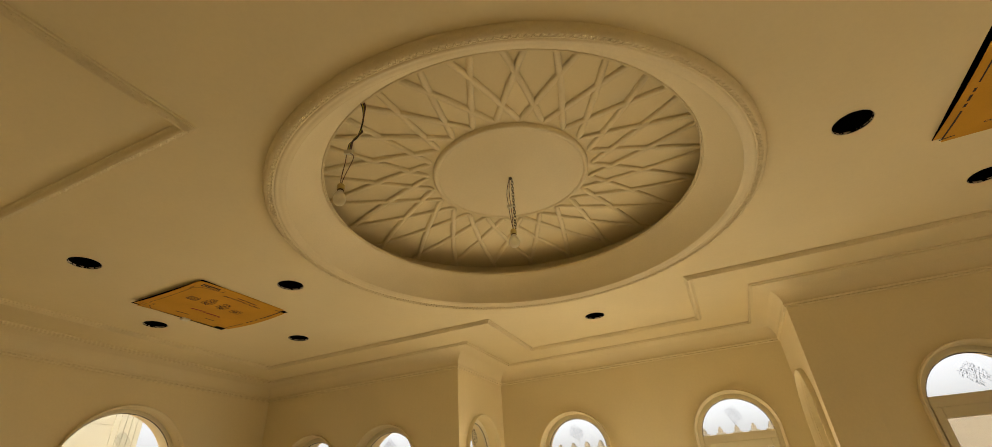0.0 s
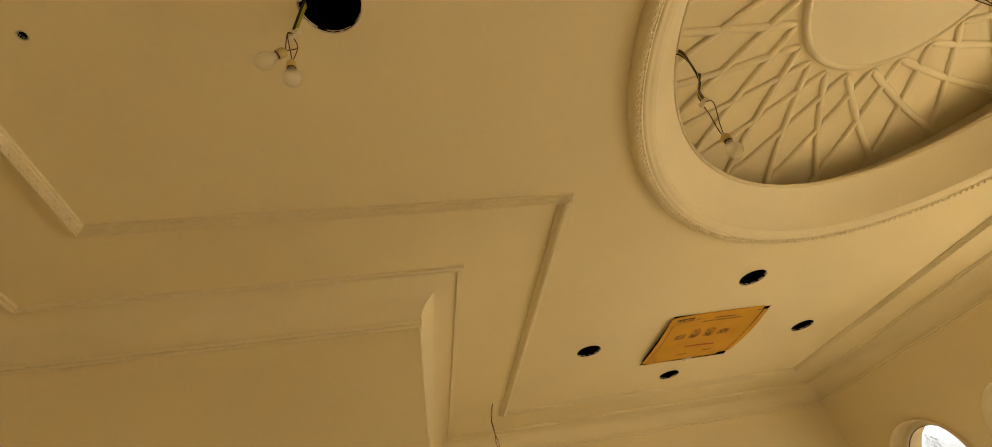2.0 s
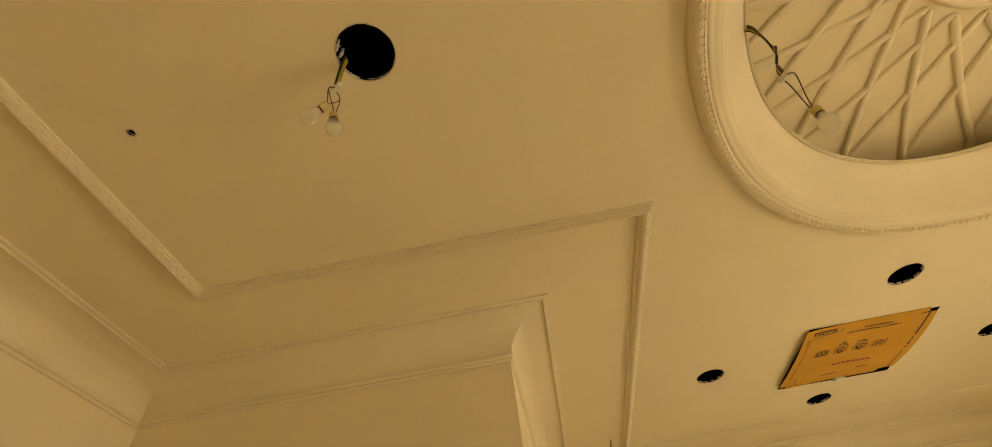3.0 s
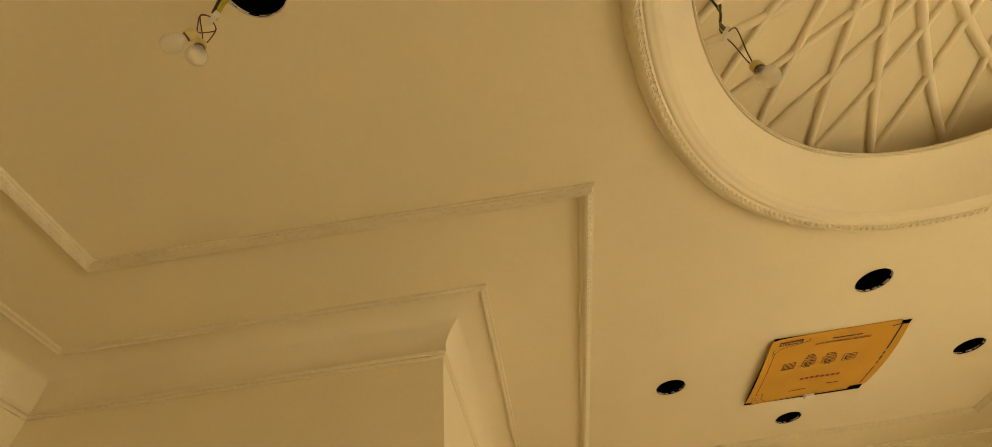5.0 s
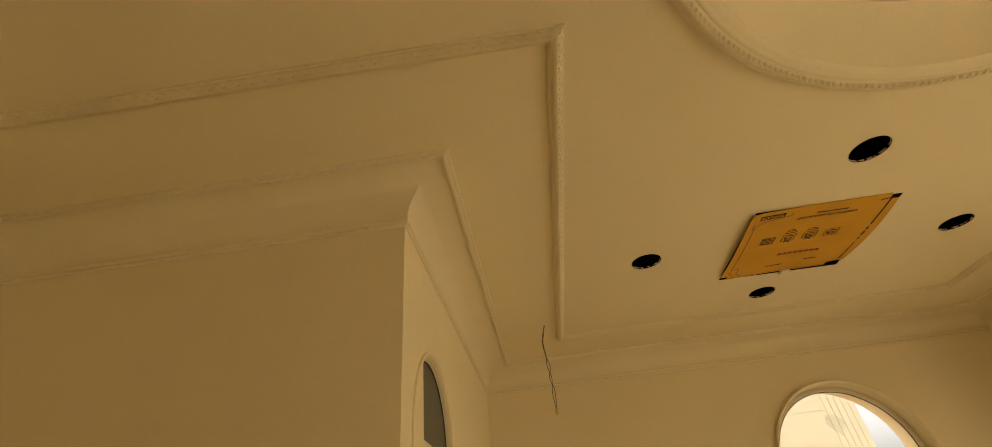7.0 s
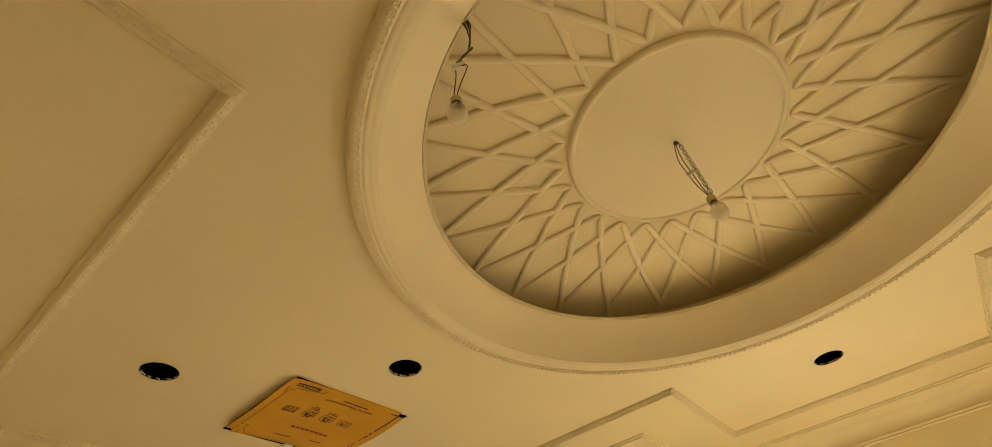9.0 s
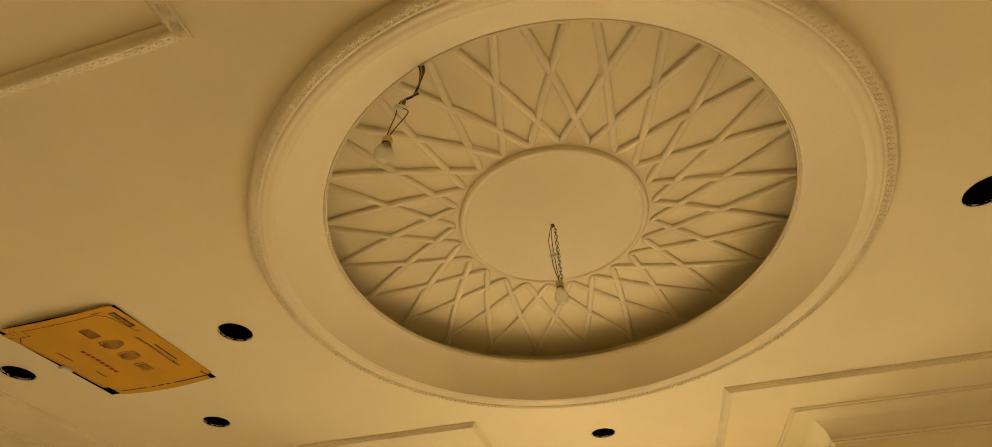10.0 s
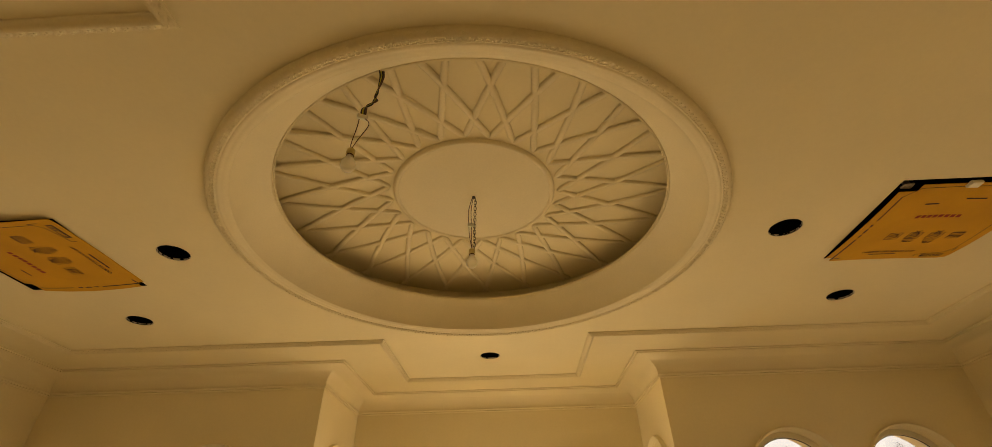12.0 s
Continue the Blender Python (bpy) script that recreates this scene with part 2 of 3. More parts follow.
# cove between wall and ceiling, with its two thin fillets
COVE_B, COVE_D = 3.135, 0.235
bm = bmesh.new()
prof = [(-0.005, COVE_B - 0.045), (0.010, COVE_B - 0.043), (0.014, COVE_B - 0.034), (0.010, COVE_B - 0.025), (0.018, COVE_B - 0.021), (0.022, COVE_B - 0.010), (0.016, COVE_B)]
for j in range(1, 11):
    q = math.pi / 2 * j / 10
    prof.append((0.016 + (COVE_D - 0.016) * (1 - math.cos(q)), COVE_B + (H - 0.012 - COVE_B) * math.sin(q)))
prof += [(COVE_D + 0.002, H - 0.022), (COVE_D + 0.010, H - 0.025), (COVE_D + 0.017, H - 0.023), (COVE_D + 0.019, H - 0.013), (COVE_D + 0.031, H - 0.014), (COVE_D + 0.037, H - 0.012), (COVE_D + 0.039, H + 0.002)]
sweep(bm, prof, PLAN)
tagged(part("trim_cove", bm, MOULD, smooth=True), "cream gypsum cove cornice with thin fillets", "cornice", kind="structure")

# carved strip on the ceiling
STRIP = 0.812
bm = bmesh.new()
sweep(bm, [(STRIP - 0.070, H + 0.002), (STRIP - 0.068, H - 0.010), (STRIP - 0.060, H - 0.012), (STRIP - 0.052, H - 0.022), (STRIP - 0.041, H - 0.033), (STRIP - 0.033, H - 0.0345), (STRIP - 0.008, H - 0.018), (STRIP - 0.006, H - 0.012), (STRIP, H - 0.010), (STRIP + 0.001, H + 0.002)], PLAN)
strip = tagged(part("trim_ceiling_strip", bm, MOULD, smooth=True), "raised cream gypsum moulding strip with leaf carving", "moulding", kind="structure")


def leaf_geometry():
    """One carved leaf: a scallop and two small buds, in a plane of x along and y across, rising to +z."""
    bm = bmesh.new()

    def blob(cx, cy, rx, ry, h, n, top, low=-0.002):
        base = [bm.verts.new((cx + rx * math.cos(2 * math.pi * j / n), cy + ry * math.sin(2 * math.pi * j / n), low)) for j in range(n)]
        mid = [bm.verts.new((cx + 0.72 * rx * math.cos(2 * math.pi * j / n), cy + 0.72 * ry * math.sin(2 * math.pi * j / n), h * 0.8)) for j in range(n)]
        c = bm.verts.new((cx, cy + top, h))
        for j in range(n):
            q = (j + 1) % n
            bm.faces.new((base[j], base[q], mid[q], mid[j]))
            bm.faces.new((mid[j], mid[q], c))

    def petal(cx, cy, turn, r0, reach, w, h):
        c, d = math.cos(radians(turn)), math.sin(radians(turn))
        rows = []
        for f, k in ((0.0, 0.25), (0.4, 0.8), (0.8, 1.0), (1.0, 0.35)):
            r = r0 + reach * f
            rows.append([bm.verts.new((cx + r * c - e * d, cy + r * d + e * c, z)) for e, z in ((w * k, -0.002), (0.0, h * k), (-w * k, -0.002))])
        for a, b in zip(rows, rows[1:]):
            for j in range(2):
                bm.faces.new((a[j], a[j + 1], b[j + 1], b[j]))

    def crescent(cx, cy, r, a0, a1, w, h, n=6):
        rows = []
        for j in range(n + 1):
            q = radians(a0 + (a1 - a0) * j / n)
            k = math.sin(math.pi * (0.12 + 0.76 * j / n))
            c, d = math.cos(q), math.sin(q)
            rows.append([bm.verts.new((cx + (r + e) * c, cy + (r + e) * d, z)) for e, z in ((w * k, -0.002), (0.0, h * k), (-w * k, -0.002))])
        for a, b in zip(rows, rows[1:]):
            for j in range(2):
                bm.faces.new((a[j], a[j + 1], b[j + 1], b[j]))

    crescent(-0.006, -0.002, 0.0120, 150, 330, 0.0036, 0.0052)
    crescent(-0.004, -0.001, 0.0055, 160, 320, 0.0026, 0.0042, 4)
    blob(0.0215, -0.006, 0.0072, 0.0046, 0.0042, 8, 0.0)
    for turn, reach in ((20, 0.011), (52, 0.013), (84, 0.013), (118, 0.011)):
        petal(-0.001, -0.001, turn, 0.004, reach, 0.0024, 0.0046)
    return bm


def carve_strip():
    """Leaves along the sloping face of the strip, all round the plan."""
    src = leaf_geometry()
    co = np.array([v.co[:] for v in src.verts])
    src.verts.index_update()
    faces = [[v.index for v in f.verts] for f in src.faces]
    src.free()
    outline = inset(PLAN, STRIP - 0.018)
    verts, polys = [], []
    tilt = math.atan2(0.0165, 0.028)
    for i in range(len(outline)):
        a, b = outline[i], outline[(i + 1) % len(outline)]
        d = (b - a).normalized()
        inw = Vector((-d.y, d.x))
        n = int((b - a).length / 0.052)
        X = Vector((d.x, d.y, 0))
        Y = Vector((inw.x * math.cos(tilt), inw.y * math.cos(tilt), math.sin(tilt)))
        Z = X.cross(Y)
        if Z.z > 0:
            X, Z = -X, -Z
        B = np.array([X[:], Y[:], Z[:]])
        for j in range(n):
            p = a + (b - a) * ((j + 0.5) / n)
            k = len(verts)
            w = co * np.array((1.08, 1.10, 1.35)) * (0.92 + 0.16 * random.random()) @ B + np.array([p.x, p.y, H - 0.0240])
            verts += w.tolist()
            polys += [[q + k for q in f] for f in faces]
    me = bpy.data.meshes.new("carved_leaf_run")
    me.from_pydata(verts, [], polys)
    me.materials.append(MOULD)
    me.shade_smooth()
    ob = new("carved_leaf_run", me)
    ob.parent = strip
    tagged(ob, "small carved leaves along the strip", kind="stuff")


carve_strip()

# round opening: moulded rim, hidden drum, ribbed panel with its flat rosette
rim = thing("trim_round_opening", (RC.x, RC.y, H), "round cream gypsum rim with carved edge and smooth cove", "ceiling rim", kind="structure")
bm = bmesh.new()
prof = [(1.580, 0.002), (1.579, -0.010), (1.574, -0.020), (1.566, -0.029), (1.556, -0.0355), (1.548, -0.0375), (1.544, -0.0368)]
prof += [(1.517, -0.0248), (1.5125, -0.0272), (1.5010, -0.0270), (1.4970, -0.0238), (1.4850, -0.0225), (1.4710, -0.0205), (1.4670, -0.0165), (1.455, -0.012)]
for j in range(1, 15):
    q = math.pi / 2 * j / 14
    a, b = (1 - math.cos(q)), math.sin(q)
    s = j / 14
    prof.append((1.455 - (1.455 - 1.284) * (0.35 * a + 0.65 * s), -0.012 + 0.210 * (0.35 * b + 0.65 * s)))
prof += [(1.2835, 0.203), (1.281, 0.196), (1.276, 0.1945), (1.2735, 0.198), (1.2735, 0.205), (1.271, 0.2005), (1.2675, 0.2005), (1.266, 0.206), (1.267, 0.214), (1.272, 0.220), (1.53, 0.223)]
lathe(bm, prof, 160)
part("rim_cove", bm, MOULD, rim, smooth=True)
PZ = 0.400
bm = bmesh.new()
lathe(bm, [(1.53, 0.223), (1.53, PZ)], 96)
part("drum_wall", bm, CEIL, rim, smooth=True)
bm = bmesh.new()
lathe(bm, [(1.53, PZ), (0.60, PZ), (0.0001, PZ)], 96)
part("panel", bm, CEIL, rim)
bm = bmesh.new()
lathe(bm, [(0.562, PZ + 0.002), (0.561, PZ - 0.010), (0.556, PZ - 0.020), (0.549, PZ - 0.0258), (0.542, PZ - 0.0275), (0.534, PZ - 0.0258), (0.528, PZ - 0.0212), (0.524, PZ - 0.018), (0.0, PZ - 0.018)], 96)
part("rosette", bm, MOULD, rim, "flat round rosette with a rounded border", smooth=True)


R0, R1, TIPS, PHASE = 0.580, 1.515, 24, -91.07
RIB_W, RIB_H = 0.0212, 0.0175


def rib_mesh(lean, bend):
    """A rounded, slightly bowed bar with pointed ends, hanging down from z = 0: it leaves the inner circle at (R0, 0) and runs out to the outer one."""
    a = radians(lean)
    d = Vector((math.cos(a), math.sin(a)))
    nrm = Vector((-d.y, d.x))

    def at(s):
        return Vector((R0, 0)) + d * s + nrm * (bend * s * s)

    length = 0.7
    while at(length).length < R1:
        length += 0.002
    bm = bmesh.new()
    n, rows = 8, []
    steps = [(0.0, 0.04), (0.010, 0.50), (0.026, 0.90), (0.045, 1.0)]
    steps += [(length * k / 9, 1.0) for k in range(1, 9)]
    steps += [(length - 0.045, 1.0), (length - 0.026, 0.90), (length - 0.010, 0.50), (length, 0.04)]
    for s, k in steps:
        p, t = at(s), (d + nrm * (2 * bend * s)).normalized()
        q = Vector((-t.y, t.x))
        row = []
        for j in range(n + 1):
            g = math.pi * j / n
            o = p - q * (RIB_W * k * math.cos(g))
            row.append(bm.verts.new((o.x, o.y, -RIB_H * (0.55 + 0.45 * k) * math.sin(g) ** 0.75 if 0 < j < n else 0.002)))
        rows.append(row)
    for u, v in zip(rows, rows[1:]):
        for j in range(n):
            bm.faces.new((u[j], u[j + 1], v[j + 1], v[j]))
    bm.faces.new(rows[0])
    bm.faces.new(rows[-1])
    return bm


for lean, bend, drop in ((25.0, 0.0434, 0.0), (-41.0, -0.0817, 0.0006)):
    me = None
    for k in range(TIPS):
        if me is None:
            ob = part("rib", rib_mesh(lean, bend), MOULD, rim, smooth=True)
            me = ob.data
        else:
            ob = new("rib", me)
            ob.parent = rim
        ob.matrix_basis = pose(0, 0, PZ - drop, 0, 0, PHASE + 360 / TIPS * k)

# carved scrolls on the lit inner slope of the rim, with small drilled buds on its outer slope
def scroll_geometry():
    """One scroll of the rim: an open ring, a comma inside it and a link to the next, then three buds; x along, y outwards, rising to +z."""
    bm = bmesh.new()

    def ridge(pts, w, h):
        rows = []
        for i, (x, y) in enumerate(pts):
            a, b = Vector(pts[max(i - 1, 0)]), Vector(pts[min(i + 1, len(pts) - 1)])
            d = (b - a).normalized()
            k = math.sin(math.pi * (0.15 + 0.70 * i / (len(pts) - 1)))
            rows.append([bm.verts.new((x - d.y * e, y + d.x * e, z)) for e, z in ((w * k, -0.003), (0.35 * w * k, h * k), (-0.35 * w * k, h * k), (-w * k, -0.003))])
        for u, v in zip(rows, rows[1:]):
            for j in range(3):
                bm.faces.new((u[j], u[j + 1], v[j + 1], v[j]))

    def arc(cx, cy, r, a0, a1, n):
        return [(cx + r * math.cos(radians(a0 + (a1 - a0) * j / n)), cy + r * math.sin(radians(a0 + (a1 - a0) * j / n))) for j in range(n + 1)]

    ridge(arc(-0.003, 0.000, 0.0098, 35, 320, 9), 0.0034, 0.0042)
    ridge(arc(-0.001, 0.000, 0.0040, 60, 300, 4), 0.0026, 0.0036)
    ridge([(0.004, -0.007), (0.010, -0.0085), (0.017, -0.006), (0.020, 0.001)], 0.0028, 0.0036)
    ridge([(0.006, 0.006), (0.011, 0.003), (0.0125, -0.003)], 0.0024, 0.0034)
    return bm


def bud_geometry():
    bm = bmesh.new()
    for x, y, r in ((-0.007, 0.0, 0.0028), (0.0, 0.0050, 0.0032), (0.007, 0.0, 0.0028)):
        ring = [bm.verts.new((x + r * math.cos(2 * math.pi * j / 6), y + r * math.sin(2 * math.pi * j / 6), -0.002)) for j in range(6)]
        top = bm.verts.new((x, y, 0.0042))
        for j in range(6):
            bm.faces.new((ring[j], ring[(j + 1) % 6], top))
    return bm


NL = 298
carve = random.Random(8)
for name, make, rr, dz, slope, every in (("carved_scroll", scroll_geometry, 1.5365, -0.0338, -22, 1), ("carved_bud", bud_geometry, 1.5660, -0.0290, 44, 2)):
    first = None
    for k in range(0, NL, every):
        th = 2 * math.pi * k / NL
        er, et = Vector((math.cos(th), math.sin(th), 0)), Vector((-math.sin(th), math.cos(th), 0))
        Y = er * math.cos(radians(slope)) + Vector((0, 0, math.sin(radians(slope))))
        X = et
        Z = X.cross(Y)
        p = er * rr + Vector((0, 0, dz))
        m4 = Matrix(((X.x, Y.x, Z.x, p.x), (X.y, Y.y, Z.y, p.y), (X.z, Y.z, Z.z, p.z), (0, 0, 0, 1)))
        if first is None:
            ob = first = part(name, make(), MOULD, rim, smooth=True)
        else:
            ob = new(name, first.data)
        ob.parent = rim
        ob.matrix_basis = m4 @ Matrix.Diagonal((1.0, 1.2, 0.85 + 0.30 * carve.random(), 1))

# ---------------------------------------------------------------- glazed doors with fanlights
marks = random.Random(5)


def glazed_door(name, m, c, a, label, pane_mat=PANE, note=0.0, watts=0.0, lamp=None, zs=SPRING, zt=2.193, fw=0.055, deep=0.105, proud=0.046):
    """An arched door in a wall opening: rounded projecting surround, frame, transom, sash and two panes set back into the wall. Local y runs into the wall."""
    root = thing(name, (0, 0, 0), label, "glazed door", "glazed doors", "structure")
    root.matrix_basis = m @ pose(c, 0, 0)

    def band(nm, levels, mat, z0=0.0):
        """A profile of (radius, y) pairs, run up one jamb, over the arch and down the other."""
        bm = bmesh.new()
        rows = [[bm.verts.new((u, y, z)) for u, z in arch(0, r, z0, zs, 32)] for r, y in levels]
        for p, q in zip(rows, rows[1:]):
            for j in range(len(p) - 1):
                bm.faces.new((p[j], p[j + 1], q[j + 1], q[j]))
        return part(nm, bm, mat, root, smooth=True)

    p = proud
    band("surround", [(a + 0.027, 0.003), (a + 0.027, -0.70 * p), (a + 0.024, -0.92 * p), (a + 0.018, -p), (a + 0.012, -0.93 * p), (a + 0.009, -0.70 * p), (a + 0.004, -0.20 * p), (a - 0.003, 0.022), (a + 0.002, 0.024)], MOULD)
    g = a - fw
    band("window_frame", [(a + 0.001, deep + 0.052), (a + 0.001, deep + 0.004), (a - 0.012, deep), (g + 0.010, deep), (g + 0.004, deep + 0.005), (g + 0.004, deep + 0.013), (g, deep + 0.016), (g, deep + 0.052)], PVC)
    band("glass_seal", [(g + 0.001, deep + 0.0150), (g - 0.004, deep + 0.0155), (g - 0.004, deep + 0.021)], RUBBER, zt)
    bm = bmesh.new()
    box(bm, -g - 0.002, g + 0.002, deep - 0.003, deep + 0.052, zt - 0.085, zt)
    bmesh.ops.bevel(bm, geom=list(bm.edges), offset=0.004, segments=1, affect="EDGES")
    part("transom", bm, PVC, root)
    bm = bmesh.new()
    f = bm.faces.new([bm.verts.new((u, deep + 0.022, z)) for u, z in arch(0, g + 0.004, zt - 0.02, zs, 32) if z > zt - 0.021])
    ext = bmesh.ops.extrude_face_region(bm, geom=[f])
    bmesh.ops.translate(bm, vec=(0, 0.006, 0), verts=[q for q in ext["geom"] if isinstance(q, bmesh.types.BMVert)])
    fan = part("fanlight_pane", bm, pane_mat, root)
    fan.visible_shadow = False
    # sash of the door leaf
    s = a - fw + 0.001
    bm = bmesh.new()
    for x0, x1, z0, z1 in ((-s, -s + 0.060, 0.02, zt - 0.083), (s - 0.060, s, 0.02, zt - 0.083), (-s + 0.060, s - 0.060, zt - 0.170, zt - 0.083), (-s + 0.060, s - 0.060, 0.02, 0.12)):
        box(bm, x0, x1, deep - 0.010, deep + 0.046, z0, z1)
    bmesh.ops.bevel(bm, geom=list(bm.edges), offset=0.004, segments=1, affect="EDGES")
    sash = part("sash", bm, PVC, root)
    bm = bmesh.new()
    box(bm, -s + 0.055, s - 0.055, deep + 0.018, deep + 0.024, 0.115, zt - 0.165)
    pn = part("door_pane", bm, pane_mat, sash)
    pn.visible_shadow = False
    bm = bmesh.new()
    tube(bm, [(s - 0.03, deep - 0.008, 1.0), (s - 0.03, deep - 0.052, 1.0), (s - 0.13, deep - 0.056, 1.0)], 0.009, 8)
    part("door_handle", bm, WHITE, sash)
    if note:
        # slanted felt-pen notes on the glass, unreadable, with ruled lines between
        bm = bmesh.new()
        turn = Matrix.Rotation(radians(note), 2)
        y = deep + 0.0205
        mid = zs + 0.50 * a

        def stroke(pts, r):
            q = [turn @ Vector(v) for v in pts]
            tube(bm, [(v.x, y, mid + v.y) for v in q], r, 4)

        for row in range(4):
            v0 = 0.058 - 0.037 * row
            x = -0.085 + 0.03 * marks.random()
            while x < 0.062 + 0.02 * (row % 2):
                w, tall = 0.010 + 0.010 * marks.random(), 0.009 + 0.005 * marks.random()
                stroke([(x + w * (k + 0.9 * marks.random()) / 5, v0 + tall * math.sin(2.1 * k + 3 * marks.random())) for k in range(6)], 0.0015)
                x += w + 0.006 + 0.010 * (marks.random() > 0.8)
            if row < 3:
                stroke([(-0.10 + 0.03 * marks.random(), v0 - 0.018), (0.0, v0 - 0.017), (0.09 + 0.03 * marks.random(), v0 - 0.019)], 0.0012)
        part("felt_pen_note", bm, MARKER, root, "dark felt-pen scribble on the glass")
    if watts:
        p = root.matrix_basis @ Vector((0, 0.225, 0.90))
        window_light(p.x, p.y, p.z, 2 * s - 0.16, 1.58, lamp, watts)
    return root


DOOR = "arched white glazed door with a clear fanlight and raised surround"
WIDE = "wide arched white glazed door with a clear fanlight"
W1 = 1.55
glazed_door("door_1", N_POSE(YA), -0.825, R, DOOR, note=-38, watts=W1 * 5.2, lamp=0, zs=ALCOVE_SPRING)
glazed_door("door_2", N_POSE(YA), 1.058, R, DOOR, note=-62, watts=W1 * 5.2, lamp=0, zs=ALCOVE_SPRING)
glazed_door("door_3", W_POSE(-AX), 3.07, R, DOOR, note=-50, watts=W1 * 3.6, lamp=90, zs=ALCOVE_SPRING)
glazed_door("door_4", E_POSE(AX), -3.07, R, DOOR, note=-40, watts=W1 * 3.6, lamp=-90, zs=ALCOVE_SPRING)
glazed_door("door_5", N_POSE(YN), -2.79, R, DOOR, note=-50, watts=W1, lamp=0)
glazed_door("door_6", N_POSE(YN), -3.93, R, DOOR, note=-40, watts=W1, lamp=0)
glazed_door("door_7", N_POSE(YN), 2.89, R, DOOR, note=-42, watts=W1 * 0.9, lamp=0)
glazed_door("door_8", N_POSE(YN), 3.98, R, DOOR, note=-40, watts=W1 * 0.9, lamp=0)
glazed_door("door_9", W_POSE(XW), 0.735, 0.640, WIDE, note=-48, watts=W1 * 1.1, lamp=90, zs=2.160, zt=2.203, fw=0.045)
glazed_door("door_10", S_POSE(YS), 2.39, R, "arched door with grey frosted glass in a plain surround", FROST, zs=2.200, zt=2.21, fw=0.015, deep=0.016, proud=0.012)
# unseen door, mirrored from the west; its lamp is added to brighten the east
glazed_door("added_east_door", E_POSE(XE), -0.735, 0.640, WIDE, note=-48, watts=W1 * 0.6, lamp=-90, zs=2.160, zt=2.203, fw=0.045)

# added black box behind the frosted door, its colour stands in for darkness
bm = bmesh.new()
box(bm, -3.2, -2.03, -4.2, YS - T - 0.01, -0.1, 3.0)
tagged(part("black_backing_box", bm, BLACK), "added black box behind the frosted door that keeps it dark", "wall", kind="structure")

# ---------------------------------------------------------------- outside
bm = bmesh.new()
box(bm, -400, 400, -400, 400, -0.6, -0.21)
tagged(part("ground", bm, SAND), "pale sandy yard", "ground", kind="structure")


def boundary_wall():
    root = thing("boundary_wall", (0, 10.0, -0.21), "pale boundary wall with stepped merlons on top", "boundary wall")
    bm = bmesh.new()
    box(bm, -16, 16, 0, 0.2, 0, 2.80)
    part("wall_body", bm, PARAPET, root)
    bm = bmesh.new()
    for w, z0, z1 in ((0.15, 0, 0.09), (0.10, 0.09, 0.18), (0.05, 0.18, 0.26), (0.022, 0.26, 0.31)):
        box(bm, -w, w, 0.02, 0.18, z0, z1)
    first = part("merlon", bm, PARAPET, root)
    for k in range(92):
        ob = first if k == 0 else new("merlon", first.data)
        ob.parent = root
        ob.matrix_basis = pose(-15.8 + 0.345 * k, 0, 2.80)


boundary_wall()


def neighbour_house():
    root = thing("house", (-9.5, 0, -0.21), "cream stone house with flat pilasters and jointed facade", "house")
    bm = bmesh.new()
    box(bm, -6, 0, -12, 3.62, 0, 9.0)
    part("wall_body", bm, STONE, root)
    x = 0
    for k in range(16):
        z = 0.3 + 0.55 * k
        bm = bmesh.new()
        box(bm, -0.01, 0.008, -12, 3.085, z, z + 0.54)
        part("stone_course", bm, STONE, root)
    for k in range(5):
        y = 3.10 + 0.104 * k
        bm = bmesh.new()
        box(bm, -0.01, 0.014 + 0.004 * (k % 2), y, y + 0.096, 0, 9.0)
        part("pilaster", bm, STONE, root)
    bm = bmesh.new()
    box(bm, -6.1, 0.2, -12.1, 3.75, 9.0, 9.3)
    part("roof_edge", bm, STONE, root)


neighbour_house()

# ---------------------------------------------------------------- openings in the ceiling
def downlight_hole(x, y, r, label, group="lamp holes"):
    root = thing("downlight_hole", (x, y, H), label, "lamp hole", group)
    # closed can over the hole, its shade put in as near-black colour
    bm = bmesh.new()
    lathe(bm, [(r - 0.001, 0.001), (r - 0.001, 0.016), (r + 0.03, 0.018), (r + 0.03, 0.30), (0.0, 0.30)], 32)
    part("shade_black_cavity", bm, BLACK, root)
    bm = bmesh.new()
    rr = random.Random(int(1000 * (x + y)))
    n = 40
    rows = []
    for dz, dr in ((-0.0015, 0.003), (-0.0015, -0.0005), (0.013, -0.0015)):
        rows.append([])
        for j in range(n):
            q = 2 * math.pi * j / n
            w = r + dr + 0.002 * (rr.random() - 0.5)
            rows[-1].append(bm.verts.new((w * math.cos(q), w * math.sin(q), dz)))
    for a, b in zip(rows, rows[1:]):
        for j in range(n):
            bm.faces.new((a[j], a[(j + 1) % n], b[(j + 1) % n], b[j]))
    part("cut_edge", bm, RAW, root, "rough cut gypsum edge")
    return root


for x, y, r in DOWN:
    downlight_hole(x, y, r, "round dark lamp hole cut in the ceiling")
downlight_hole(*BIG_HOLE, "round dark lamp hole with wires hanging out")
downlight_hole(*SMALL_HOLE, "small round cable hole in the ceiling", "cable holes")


def sag(u, v):
    """How far the loose board hangs below the ceiling, at page coordinates u, v from -1 to 1."""
    return 0.006 + 0.030 * max(0.0, u) ** 1.5 * (1 - 0.5 * v * v) + 0.014 * (1 - u * u) * (1 - v * v) + 0.016 * max(0.0, -u) * (1 - v * v)


